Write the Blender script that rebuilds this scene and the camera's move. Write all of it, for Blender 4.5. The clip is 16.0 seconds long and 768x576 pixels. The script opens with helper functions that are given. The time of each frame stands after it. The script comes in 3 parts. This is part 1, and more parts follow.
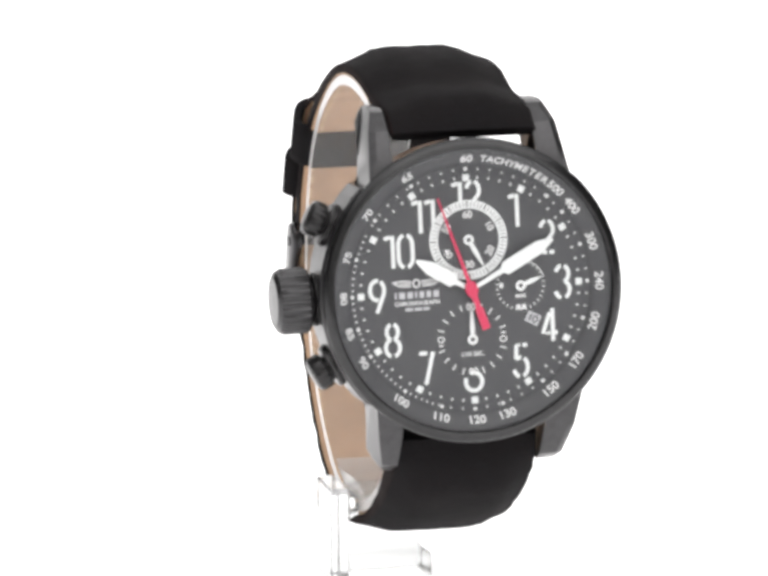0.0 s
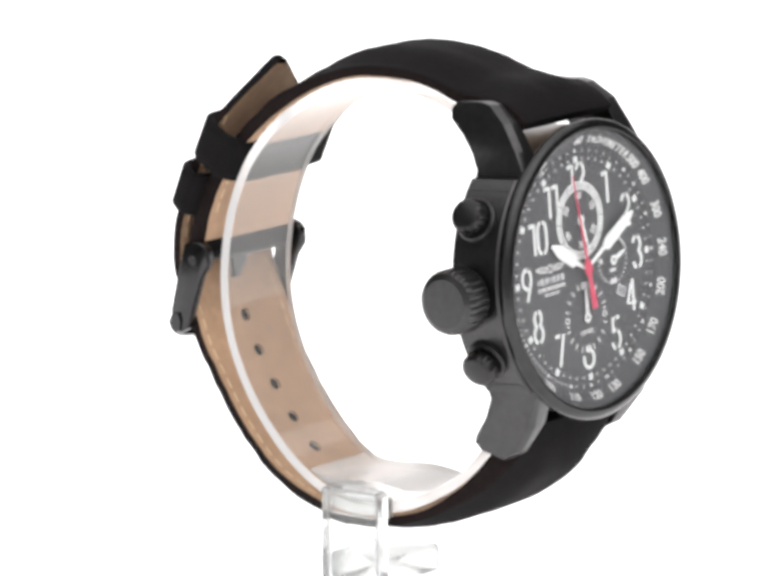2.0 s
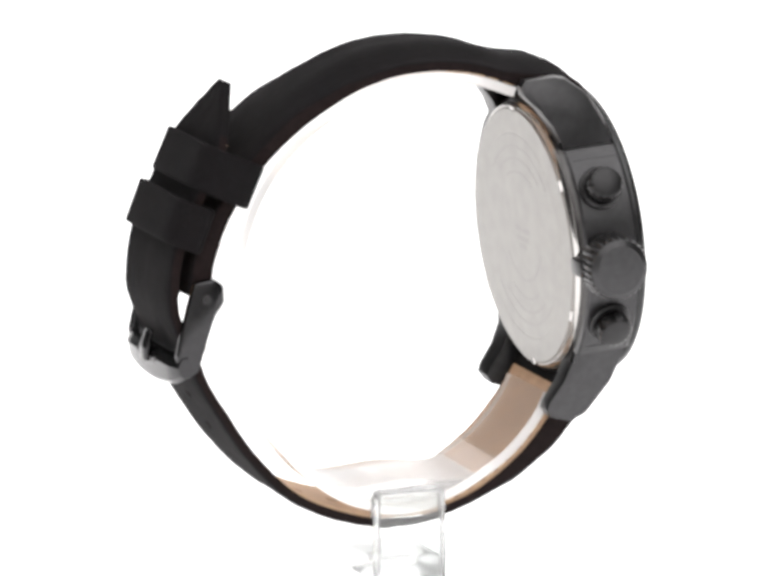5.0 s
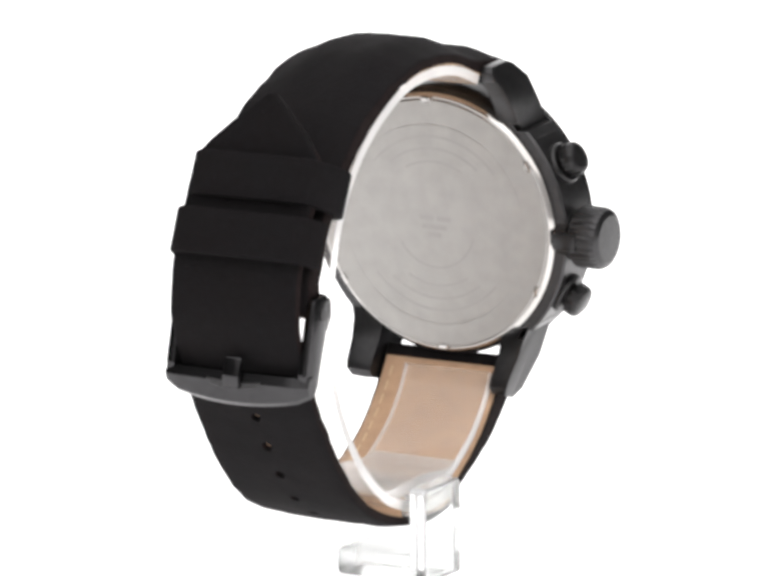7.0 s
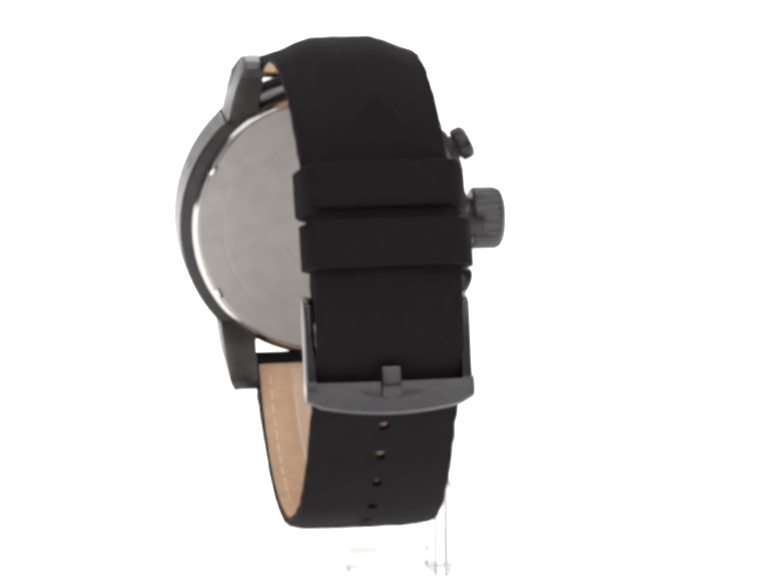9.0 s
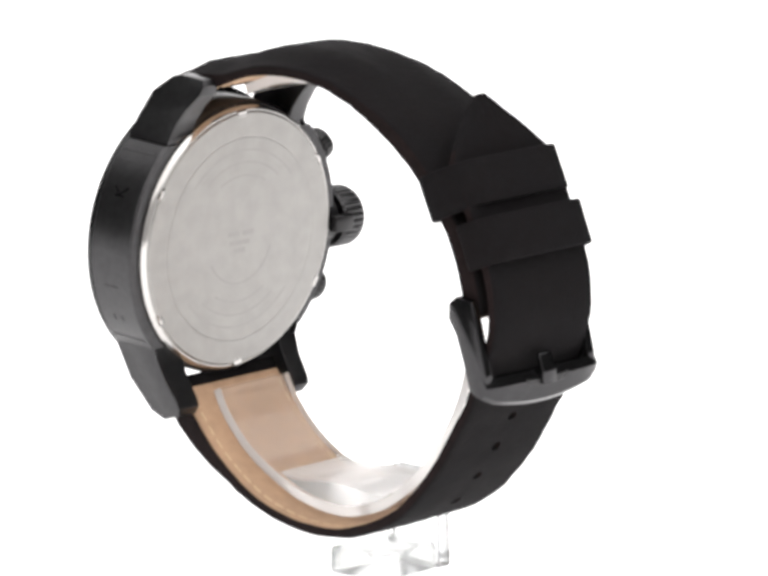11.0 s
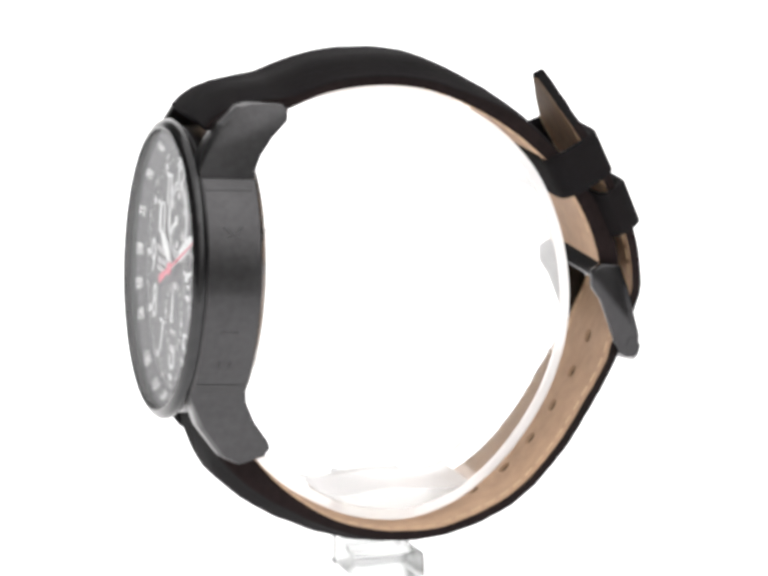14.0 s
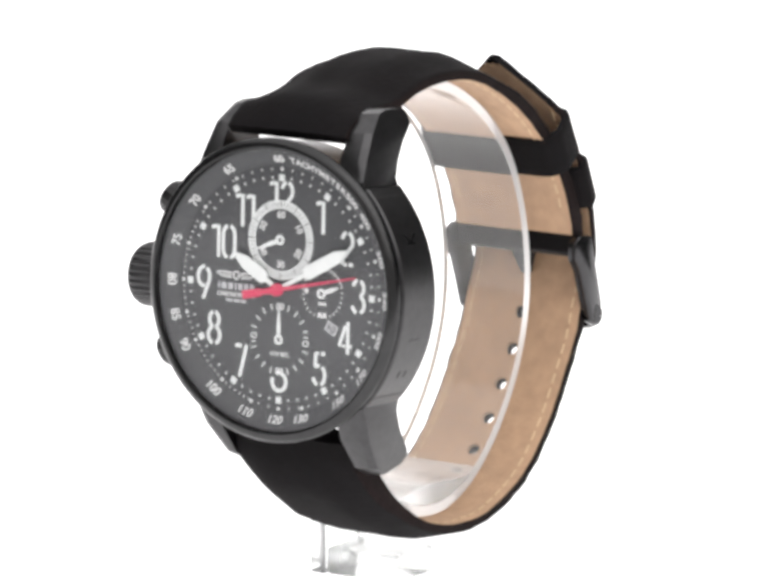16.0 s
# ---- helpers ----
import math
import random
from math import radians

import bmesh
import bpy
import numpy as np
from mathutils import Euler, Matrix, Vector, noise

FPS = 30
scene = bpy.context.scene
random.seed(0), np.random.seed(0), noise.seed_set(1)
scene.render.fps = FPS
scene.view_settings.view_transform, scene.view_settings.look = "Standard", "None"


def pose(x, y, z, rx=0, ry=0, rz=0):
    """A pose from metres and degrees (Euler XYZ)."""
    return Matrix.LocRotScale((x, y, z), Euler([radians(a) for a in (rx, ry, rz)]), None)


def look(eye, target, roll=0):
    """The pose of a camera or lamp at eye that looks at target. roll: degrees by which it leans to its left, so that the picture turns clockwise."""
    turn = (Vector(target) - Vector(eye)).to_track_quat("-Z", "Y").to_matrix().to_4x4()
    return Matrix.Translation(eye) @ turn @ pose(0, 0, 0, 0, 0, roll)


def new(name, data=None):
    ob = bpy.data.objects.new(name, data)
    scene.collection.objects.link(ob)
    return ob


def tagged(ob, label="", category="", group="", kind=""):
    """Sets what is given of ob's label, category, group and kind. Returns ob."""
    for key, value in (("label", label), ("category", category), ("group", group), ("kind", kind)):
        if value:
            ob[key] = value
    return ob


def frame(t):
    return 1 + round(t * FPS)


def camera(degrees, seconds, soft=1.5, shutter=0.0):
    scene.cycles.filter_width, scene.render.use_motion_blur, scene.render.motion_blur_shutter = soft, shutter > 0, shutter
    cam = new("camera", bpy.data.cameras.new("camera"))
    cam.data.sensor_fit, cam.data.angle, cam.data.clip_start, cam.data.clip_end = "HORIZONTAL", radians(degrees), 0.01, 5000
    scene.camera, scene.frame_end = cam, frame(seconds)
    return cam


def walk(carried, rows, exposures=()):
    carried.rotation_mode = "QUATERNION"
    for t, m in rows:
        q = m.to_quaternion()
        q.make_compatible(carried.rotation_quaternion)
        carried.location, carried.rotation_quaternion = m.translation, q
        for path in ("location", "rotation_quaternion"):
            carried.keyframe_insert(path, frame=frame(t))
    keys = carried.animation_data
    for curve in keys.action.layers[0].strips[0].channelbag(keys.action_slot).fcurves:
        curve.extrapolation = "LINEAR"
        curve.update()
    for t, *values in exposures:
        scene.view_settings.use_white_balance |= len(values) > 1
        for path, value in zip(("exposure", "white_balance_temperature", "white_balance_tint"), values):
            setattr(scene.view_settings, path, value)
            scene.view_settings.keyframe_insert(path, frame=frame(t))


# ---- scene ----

MM = 0.001
LIFT = 46.5            # height of the turning axis' reference point over the table, mm
DIST = 0.8999

# ---- camera: a still tripod camera, long lens, looking slightly down ----
cam = camera(7.75, 16.0, soft=3.9)
AIM = Vector((0.136 * MM, 0, (LIFT + 0.08) * MM))
TILT = radians(11.234)
EYE = AIM + DIST * Vector((0, -math.cos(TILT), math.sin(TILT)))
walk(cam, [(0, look(EYE, AIM, -0.473)), (16, look(EYE, AIM, -0.473))])

# ---- light: a white light tent with one large softbox overhead ----
world = bpy.data.worlds.new("light_tent")
scene.world = world
world.use_nodes = True
wbg = world.node_tree.nodes["Background"]
wbg.inputs["Color"].default_value = (1.0, 0.985, 0.98, 1)
wbg.inputs["Strength"].default_value = 1.65
soft = bpy.data.lights.new("softbox", "AREA")
soft.shape, soft.size, soft.size_y, soft.energy = "RECTANGLE", 1.2, 1.2, 6.0
soft.color = (1.0, 0.985, 0.97)
softbox = new("softbox", soft)
softbox.matrix_world = look((0.3, -0.6, 0.85), (0, 0, 0.04))
scene.view_settings.exposure = 0.0


# ---- materials ----
def material(name, color, rough=0.5, metal=0.0, grain=0.0, grain_size=0.002, bump=0.0, bump_size=0.0005,
             dark=None, stain_size=0.01, coat=0.0, spec=0.5):
    m = bpy.data.materials.new(name)
    m.use_nodes = True
    nt = m.node_tree
    b = nt.nodes["Principled BSDF"]
    b.inputs["Roughness"].default_value = rough
    b.inputs["Metallic"].default_value = metal
    b.inputs["Specular IOR Level"].default_value = spec
    b.inputs["Coat Weight"].default_value = coat
    co = nt.nodes.new("ShaderNodeTexCoord")
    n1 = nt.nodes.new("ShaderNodeTexNoise")
    n1.inputs["Scale"].default_value = 1 / grain_size
    n1.inputs["Detail"].default_value = 5
    n2 = nt.nodes.new("ShaderNodeTexNoise")
    n2.inputs["Scale"].default_value = 1 / stain_size
    n2.inputs["Detail"].default_value = 3
    for n in (n1, n2):
        nt.links.new(co.outputs["Object"], n.inputs["Vector"])
    add = nt.nodes.new("ShaderNodeMath")
    add.operation = "ADD"
    nt.links.new(n1.outputs["Fac"], add.inputs[0])
    nt.links.new(n2.outputs["Fac"], add.inputs[1])
    ramp = nt.nodes.new("ShaderNodeValToRGB")
    dk = dark or [c * (1 - grain) for c in color]
    ramp.color_ramp.elements[0].position, ramp.color_ramp.elements[1].position = 0.35, 0.65
    ramp.color_ramp.elements[0].color = (*dk, 1)
    ramp.color_ramp.elements[1].color = (*color, 1)
    half = nt.nodes.new("ShaderNodeMath")
    half.operation = "MULTIPLY"
    half.inputs[1].default_value = 0.5
    nt.links.new(add.outputs[0], half.inputs[0])
    nt.links.new(half.outputs[0], ramp.inputs["Fac"])
    nt.links.new(ramp.outputs["Color"], b.inputs["Base Color"])
    rr = nt.nodes.new("ShaderNodeMapRange")
    rr.inputs["To Min"].default_value, rr.inputs["To Max"].default_value = rough * 0.85, min(1, rough * 1.15)
    nt.links.new(n2.outputs["Fac"], rr.inputs["Value"])
    nt.links.new(rr.outputs["Result"], b.inputs["Roughness"])
    if bump:
        n3 = nt.nodes.new("ShaderNodeTexNoise")
        n3.inputs["Scale"].default_value = 1 / bump_size
        n3.inputs["Detail"].default_value = 4
        nt.links.new(co.outputs["Object"], n3.inputs["Vector"])
        bp = nt.nodes.new("ShaderNodeBump")
        bp.inputs["Strength"].default_value = bump
        bp.inputs["Distance"].default_value = 0.0003
        nt.links.new(n3.outputs["Fac"], bp.inputs["Height"])
        nt.links.new(bp.outputs["Normal"], b.inputs["Normal"])
    return m


def glass(name, ior, tint=(1, 1, 1), rough=0.0, clear=1.0):
    m = bpy.data.materials.new(name)
    m.use_nodes = True
    b = m.node_tree.nodes["Principled BSDF"]
    b.inputs["Base Color"].default_value = (*tint, 1)
    b.inputs["Transmission Weight"].default_value = clear
    b.inputs["Roughness"].default_value = rough
    b.inputs["IOR"].default_value = ior
    return m


def pane(name, base, slope):
    """A thin clear sheet that mirrors a little, more at a slant."""
    m = bpy.data.materials.new(name)
    m.use_nodes = True
    nt = m.node_tree
    mix = nt.nodes.new("ShaderNodeMixShader")
    slant = nt.nodes.new("ShaderNodeLayerWeight")
    slant.inputs["Blend"].default_value = 0.5
    power = nt.nodes.new("ShaderNodeMath")
    power.operation = "POWER"
    power.inputs[1].default_value = 6.0
    fres = nt.nodes.new("ShaderNodeMath")
    fres.operation = "MULTIPLY_ADD"
    fres.inputs[1].default_value = slope
    fres.inputs[2].default_value = base
    nt.links.new(slant.outputs["Facing"], power.inputs[0])
    nt.links.new(power.outputs[0], fres.inputs[0])
    gloss = nt.nodes.new("ShaderNodeBsdfGlossy")
    gloss.inputs["Roughness"].default_value = 0.06
    nt.links.new(fres.outputs[0], mix.inputs["Fac"])
    nt.links.new(nt.nodes.new("ShaderNodeBsdfTransparent").outputs["BSDF"], mix.inputs[1])
    nt.links.new(gloss.outputs["BSDF"], mix.inputs[2])
    nt.links.new(mix.outputs["Shader"], nt.nodes["Material Output"].inputs["Surface"])
    nt.nodes.remove(nt.nodes["Principled BSDF"])
    return m


GUN = material("gunmetal_plating", (0.064, 0.063, 0.065), 0.3, 0.9, 0.25, 0.0012, 0.12, 0.0004)
BEZEL = material("dark_gunmetal_bezel", (0.046, 0.046, 0.047), 0.2, 0.85, 0.25, 0.0012, 0.08, 0.0004)
BUCKLE = material("polished_gunmetal", (0.054, 0.053, 0.055), 0.2, 0.95, 0.2, 0.0012, 0.06, 0.0004)
GUN_DARK = material("black_plating", (0.028, 0.027, 0.028), 0.3, 0.6, 0.3, 0.0015, 0.1, 0.0004)
STEEL = material("brushed_steel", (0.385, 0.375, 0.362), 0.46, 0.9, 0.16, 0.003, 0.08, 0.0004, stain_size=0.016)
ENGRAVED = material("engraved_steel", (0.34, 0.33, 0.32), 0.45, 0.9, 0.1)
STEEL_BRIGHT = material("polished_steel_rim", (0.55, 0.535, 0.52), 0.14, 1.0, 0.06)
DIAL = material("matte_black_dial", (0.068, 0.069, 0.0745), 0.6, 0.0, 0.15, 0.0006, 0.05, 0.0002)
PRINT = material("white_dial_print", (0.74, 0.74, 0.745), 0.55, 0.0, 0.06)
LUME = material("white_luminous_paint", (0.76, 0.78, 0.78), 0.6, 0.0, 0.08)
DATE = material("pale_date_disc", (0.5, 0.5, 0.52), 0.6, 0.0, 0.06)
RED = material("red_lacquer", (0.60, 0.045, 0.11), 0.4, 0.0, 0.1)
INK = material("dark_ink", (0.06, 0.06, 0.065), 0.6)
LEATHER = material("black_leather", (0.0080, 0.0074, 0.0082), 0.8, 0.0, 0.45, 0.0012, 0.5, 0.0005, spec=0.08, dark=(0.0074, 0.0060, 0.0064))
EDGE = material("brown_cut_leather_edge", (0.014, 0.0085, 0.0085), 0.85, 0.0, 0.5, 0.0012, 0.4, 0.0005, spec=0.12)
TAN = material("tan_leather_lining", (0.54, 0.352, 0.224), 0.68, 0.0, 0.22, 0.0022, 0.35, 0.0006, stain_size=0.009)
THREAD = material("cream_thread", (0.68, 0.50, 0.32), 0.8, 0.0, 0.15)
ACRYLIC = glass("clear_acrylic", 1.24, (1.0, 1.0, 1.0), 0.04, 0.95)
FROSTED = glass("cut_acrylic_edge", 1.3, (1.0, 0.99, 0.985), 0.25, 0.5)
SOLID = glass("cast_acrylic", 1.36, (0.95, 0.965, 0.96), 0.04, 0.95)
DARK_LINE = glass("painted_reflection_edge", 1.3, (0.45, 0.45, 0.46), 0.25, 0.6)
FOOT = glass("milky_acrylic", 1.14, (0.975, 0.985, 0.98), 0.25, 0.86)
HAZY = glass("hazy_acrylic", 1.3, (0.91, 0.905, 0.90), 0.25, 0.8)
CRYSTAL = pane("mineral_crystal", 0.012, 0.40)
WALL = material("pale_added_surface", (0.8, 0.79, 0.78), 0.9, 0.0, 0.1, 0.02)
DARK_WALL = material("dark_added_wall", (0.06, 0.06, 0.062), 0.9, 0.0, 0.1, 0.02)
PAPER = material("glowing_white_sweep", (0.90, 0.895, 0.895), 0.9, 0.0, 0.02, 0.004)
# added glow: keeps the sweep white where the watch would shade it
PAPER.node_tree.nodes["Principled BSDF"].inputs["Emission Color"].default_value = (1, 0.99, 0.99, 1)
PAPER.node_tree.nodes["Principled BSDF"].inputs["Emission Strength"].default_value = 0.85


# ---- mesh helpers, in millimetres ----
def mesh_of(verts, faces, name="part", sharp=38):
    me = bpy.data.meshes.new(name)
    me.from_pydata([tuple(c * MM for c in v) for v in verts], [], faces)
    bm = bmesh.new()
    bm.from_mesh(me)
    bmesh.ops.recalc_face_normals(bm, faces=bm.faces)
    bm.to_mesh(me)
    bm.free()
    me.polygons.foreach_set("use_smooth", [True] * len(me.polygons))
    me.set_sharp_from_angle(angle=radians(sharp))
    return me


def part(name, me, mat, parent, label="", m=None):
    me.name = name
    me.materials.append(mat)
    ob = new(name, me)
    ob.parent = parent
    if m is not None:
        ob.matrix_basis = m
    if label:
        tagged(ob, label)
    return ob


def bevelled(verts, faces, width, segs=2, sharp=38):
    """A solid with rounded edges."""
    bm = bmesh.new()
    vs = [bm.verts.new([c * MM for c in v]) for v in verts]
    for f in faces:
        bm.faces.new([vs[i] for i in f])
    bmesh.ops.recalc_face_normals(bm, faces=bm.faces)
    es = [e for e in bm.edges if len(e.link_faces) == 2 and e.calc_face_angle(0) > 0.35]
    bmesh.ops.bevel(bm, geom=es, offset=width * MM, segments=segs, affect="EDGES", profile=0.5, clamp_overlap=True)
    me = bpy.data.meshes.new("solid")
    bm.to_mesh(me)
    bm.free()
    me.polygons.foreach_set("use_smooth", [True] * len(me.polygons))
    me.set_sharp_from_angle(angle=radians(sharp))
    return me


def prism(poly, axis_a, axis_b, fn):
    """A polygon swept between two stations; fn(p, station) gives the place."""
    n = len(poly)
    vs = [fn(p, axis_a) for p in poly] + [fn(p, axis_b) for p in poly]
    fs = [tuple(range(n)), tuple(reversed(range(n, 2 * n)))]
    fs += [(i, i + n, (i + 1) % n + n, (i + 1) % n) for i in range(n)]
    return vs, fs


def lathe(profile, segs=128, centre=(0, 0), wave=None):
    """Turns a closed (r, z) outline round the local z axis."""
    vs, fs, n = [], [], len(profile)
    for k in range(segs):
        a = 2 * math.pi * k / segs
        for j, (r, z) in enumerate(profile):
            rr = r + (wave(k, j) if wave else 0)
            vs.append((centre[0] + rr * math.cos(a), centre[1] + rr * math.sin(a), z))
    for k in range(segs):
        k2 = (k + 1) % segs
        for j in range(n):
            j2 = (j + 1) % n
            fs.append((k * n + j, k2 * n + j, k2 * n + j2, k * n + j2))
    return vs, fs


def disc(r, z0, z1, segs=96, bevel=0.0):
    """A solid round plate."""
    e = 0.001
    if bevel:
        return lathe([(e, z0), (r - bevel, z0), (r, z0 + bevel), (r, z1 - bevel), (r - bevel, z1), (e, z1)], segs)
    return lathe([(e, z0), (r, z0), (r, z1), (e, z1)], segs)


def catmull(pts, per=12):
    out = []
    p = [2 * np.array(pts[0]) - np.array(pts[1])] + [np.array(q, float) for q in pts] + [2 * np.array(pts[-1]) - np.array(pts[-2])]
    for i in range(1, len(p) - 2):
        for k in range(per):
            t = k / per
            a, b, c, d = p[i - 1], p[i], p[i + 1], p[i + 2]
            out.append(0.5 * (2 * b + (c - a) * t + (2 * a - 5 * b + 4 * c - d) * t * t + (3 * b - a - 3 * c + d) * t ** 3))
    out.append(p[-2])
    return np.array(out)


class Path:
    """A smooth line in the (y, z) plane, read by its length; the normal points to the outer side."""

    def __init__(self, pts, outer):
        self.p = catmull(pts)
        seg = np.hypot(*np.diff(self.p, axis=0).T)
        self.s = np.concatenate([[0], np.cumsum(seg)])
        self.length = self.s[-1]
        self.sign = outer

    def at(self, s):
        return np.array([np.interp(s, self.s, self.p[:, 0]), np.interp(s, self.s, self.p[:, 1])])

    def normal(self, s):
        d = self.at(min(s + 1.2, self.length)) - self.at(max(s - 1.2, 0))
        d = d / np.hypot(*d)
        return np.array([-d[1], d[0]]) * self.sign

    def nearest(self, y, z):
        return self.s[np.argmin(np.hypot(self.p[:, 0] - y, self.p[:, 1] - z))]


def middle(y):
    """The strap runs very slightly askew to the case."""
    return 4.2 + (38 - y) * 0.018


def smooth(a, b, x):
    t = max(0.0, min(1.0, (x - a) / (b - a)))
    return t * t * (3 - 2 * t)


def sheet(path, low, high, half, holes=(), step=1.6, start=0.0, end=None, crown=None, fall=0.5, rough=0.0, hr=1.15, wrap=False, shift=0.0):
    """A strap layer from low to high over its path. half(s): half width. holes: lengths at which it is pierced."""
    end = path.length if end is None else end
    rows = [start + (end - start) * k / max(2, round((end - start) / step)) for k in range(round((end - start) / step) + 1)]
    rows = [s for s in rows if all(abs(s - h) > hr + 0.4 for h in holes)]
    rows = sorted(rows + [h + d for h in holes for d in (-hr, 0, hr)])
    cols = [-1, -0.985, -0.94, -0.8, -0.6, -0.4, -0.22, None, 0, None, 0.22, 0.4, 0.6, 0.8, 0.94, 0.985, 1]
    c0 = cols.index(0)
    top, bot, vs = [], [], []
    for i, s in enumerate(rows):
        w = half(s)
        near = [h for h in holes if abs(s - h) < hr + 0.01]
        tr, br = [], []
        for j, f in enumerate(cols):
            x = f * w if f is not None else (-hr if j < c0 else hr)
            ss = s
            if near and abs(j - c0) == 1 and abs(s - near[0]) > 0.5:
                x *= 0.72
                ss = near[0] + (s - near[0]) * 0.72
            q, n = path.at(ss), path.normal(ss)
            u = x / w
            hi = high(ss) if callable(high) else high
            if crown:
                hi += crown(ss) * (1 - smooth(fall, 0.97, abs(u)))
            soft_edge = 0.0 if abs(u) < 0.93 else (0.18 if abs(u) < 0.97 else 0.42 if abs(u) < 0.99 else 0.75)
            jig = rough * noise.noise((x * 0.5, ss * 0.35, 3.1))
            hi2 = hi - soft_edge * min(0.9, (hi - 0.6) * 0.45) + jig
            xc = middle(q[0]) + shift
            xe = x + (rough * 1.5 * noise.noise((ss * 0.4, u, 8)) if abs(u) > 0.9 else 0)
            lo = low(ss) if callable(low) else low
            if wrap and abs(u) > 0.98:
                lo = 0.03
            for lst, off in ((tr, hi2), (br, lo)):
                lst.append(len(vs))
                p = q + n * off
                vs.append((xc + xe, p[0], p[1]))
        top.append(tr)
        bot.append(br)
    fs, nc, nr = [], len(cols), len(rows)

    def open_cell(i, j):
        return j in (c0 - 1, c0) and any(min(rows[i], rows[i + 1]) > h - hr - 0.01 and max(rows[i], rows[i + 1]) < h + hr + 0.01 for h in holes)

    for i in range(nr - 1):
        for j in range(nc - 1):
            if open_cell(i, j):
                for (a, b, ni, nj) in (((i, j), (i, j + 1), i - 1, j), ((i + 1, j), (i + 1, j + 1), i + 1, j),
                                       ((i, j), (i + 1, j), i, j - 1), ((i, j + 1), (i + 1, j + 1), i, j + 1)):
                    if not open_cell(ni, nj):
                        fs.append((top[a[0]][a[1]], top[b[0]][b[1]], bot[b[0]][b[1]], bot[a[0]][a[1]]))
                continue
            fs.append((top[i][j], top[i][j + 1], top[i + 1][j + 1], top[i + 1][j]))
            fs.append((bot[i][j], bot[i + 1][j], bot[i + 1][j + 1], bot[i][j + 1]))
        for j in (0, nc - 1):
            fs.append((top[i][j], top[i + 1][j], bot[i + 1][j], bot[i][j]))
    for i in (0, nr - 1):
        for j in range(nc - 1):
            fs.append((top[i][j], top[i][j + 1], bot[i][j + 1], bot[i][j]))
    used = sorted({k for f in fs for k in f})
    idx = {k: n for n, k in enumerate(used)}
    return mesh_of([vs[k] for k in used], [tuple(idx[k] for k in f) for f in fs], sharp=50)


def box(x0, x1, y0, y1, z0, z1):
    vs = [(x, y, z) for x in (x0, x1) for y in (y0, y1) for z in (z0, z1)]
    return vs, [(0, 1, 3, 2), (4, 6, 7, 5), (0, 4, 5, 1), (2, 3, 7, 6), (0, 2, 6, 4), (1, 5, 7, 3)]


def merged(pieces):
    vs, fs = [], []
    for v, f in pieces:
        k = len(vs)
        vs += list(v)
        fs += [tuple(i + k for i in q) for q in f]
    return vs, fs


def ribbon(pts, w, z0=0.02, z1=0.09):
    """A flat painted stroke along a line."""
    p = [np.array(q, float) for q in pts]
    vs, fs = [], []
    for i, q in enumerate(p):
        d = (p[min(i + 1, len(p) - 1)] - p[max(i - 1, 0)])
        d = d / (np.hypot(*d) + 1e-9)
        n = np.array([-d[1], d[0]]) * w / 2
        for s, z in ((1, z0), (-1, z0), (-1, z1), (1, z1)):
            vs.append((*(q + n * s), z))
    for i in range(len(p) - 1):
        a, b = 4 * i, 4 * i + 4
        fs += [(a + k, b + k, b + (k + 1) % 4, a + (k + 1) % 4) for k in range(4)]
    fs += [(0, 1, 2, 3), tuple(4 * (len(p) - 1) + k for k in (3, 2, 1, 0))]
    return vs, fs


def arc(cx, cy, rx, ry, a0, a1, n=10):
    return [(cx + rx * math.cos(radians(a0 + (a1 - a0) * k / n)), cy + ry * math.sin(radians(a0 + (a1 - a0) * k / n))) for k in range(n + 1)]


# ---- setting: white seamless sweep ----
def sweep():
    prof = [(-0.32, -0.03), (-0.32, -0.004), (-0.316, 0), (0, 0), (0.6, 0), (1.2, 0)]
    prof += [(1.2 + 0.8 * math.sin(a), 0.8 - 0.8 * math.cos(a)) for a in [k * math.pi / 32 for k in range(1, 17)]]
    prof += [(2.0, 1.6), (2.0, 2.4)]
    vs = [(x * 1000, y * 1000, z * 1000) for x in (-0.9, -0.5, 0, 0.5, 0.9) for y, z in prof]
    n = len(prof)
    fs = [(i * n + j, (i + 1) * n + j, (i + 1) * n + j + 1, i * n + j + 1) for i in range(4) for j in range(n - 1)]
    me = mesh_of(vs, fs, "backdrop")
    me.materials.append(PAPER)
    tagged(new("backdrop", me), "white seamless sweep with a glow added to hide shadows", "backdrop", kind="structure")


sweep()


def studio_wall():
    """Unseen walls added to shape reflections: pale behind the camera, dark sides and back."""
    me = bevelled(*box(-3000, 3000, -2600, -2500, -800, 2600), 4, 1)
    me.materials.append(WALL)
    tagged(new("added_wall_south", me), "unseen pale grey wall added behind the camera for reflections", "wall", kind="structure")
    me = bevelled(*box(-3000, 3000, 2105, 2200, -800, 2600), 4, 1)
    me.materials.append(DARK_WALL)
    tagged(new("added_wall_north", me), "unseen dark grey wall added behind the sweep for dark reflections", "wall", kind="structure")
    for name, x in (("added_wall_west", -3100), ("added_wall_east", 3005)):
        me = bevelled(*box(x, x + 95, -2600, 2100, -800, 2600), 4, 1)
        me.materials.append(DARK_WALL)
        tagged(new(name, me), "unseen dark grey side wall added for dark reflections", "wall", kind="structure")


studio_wall()


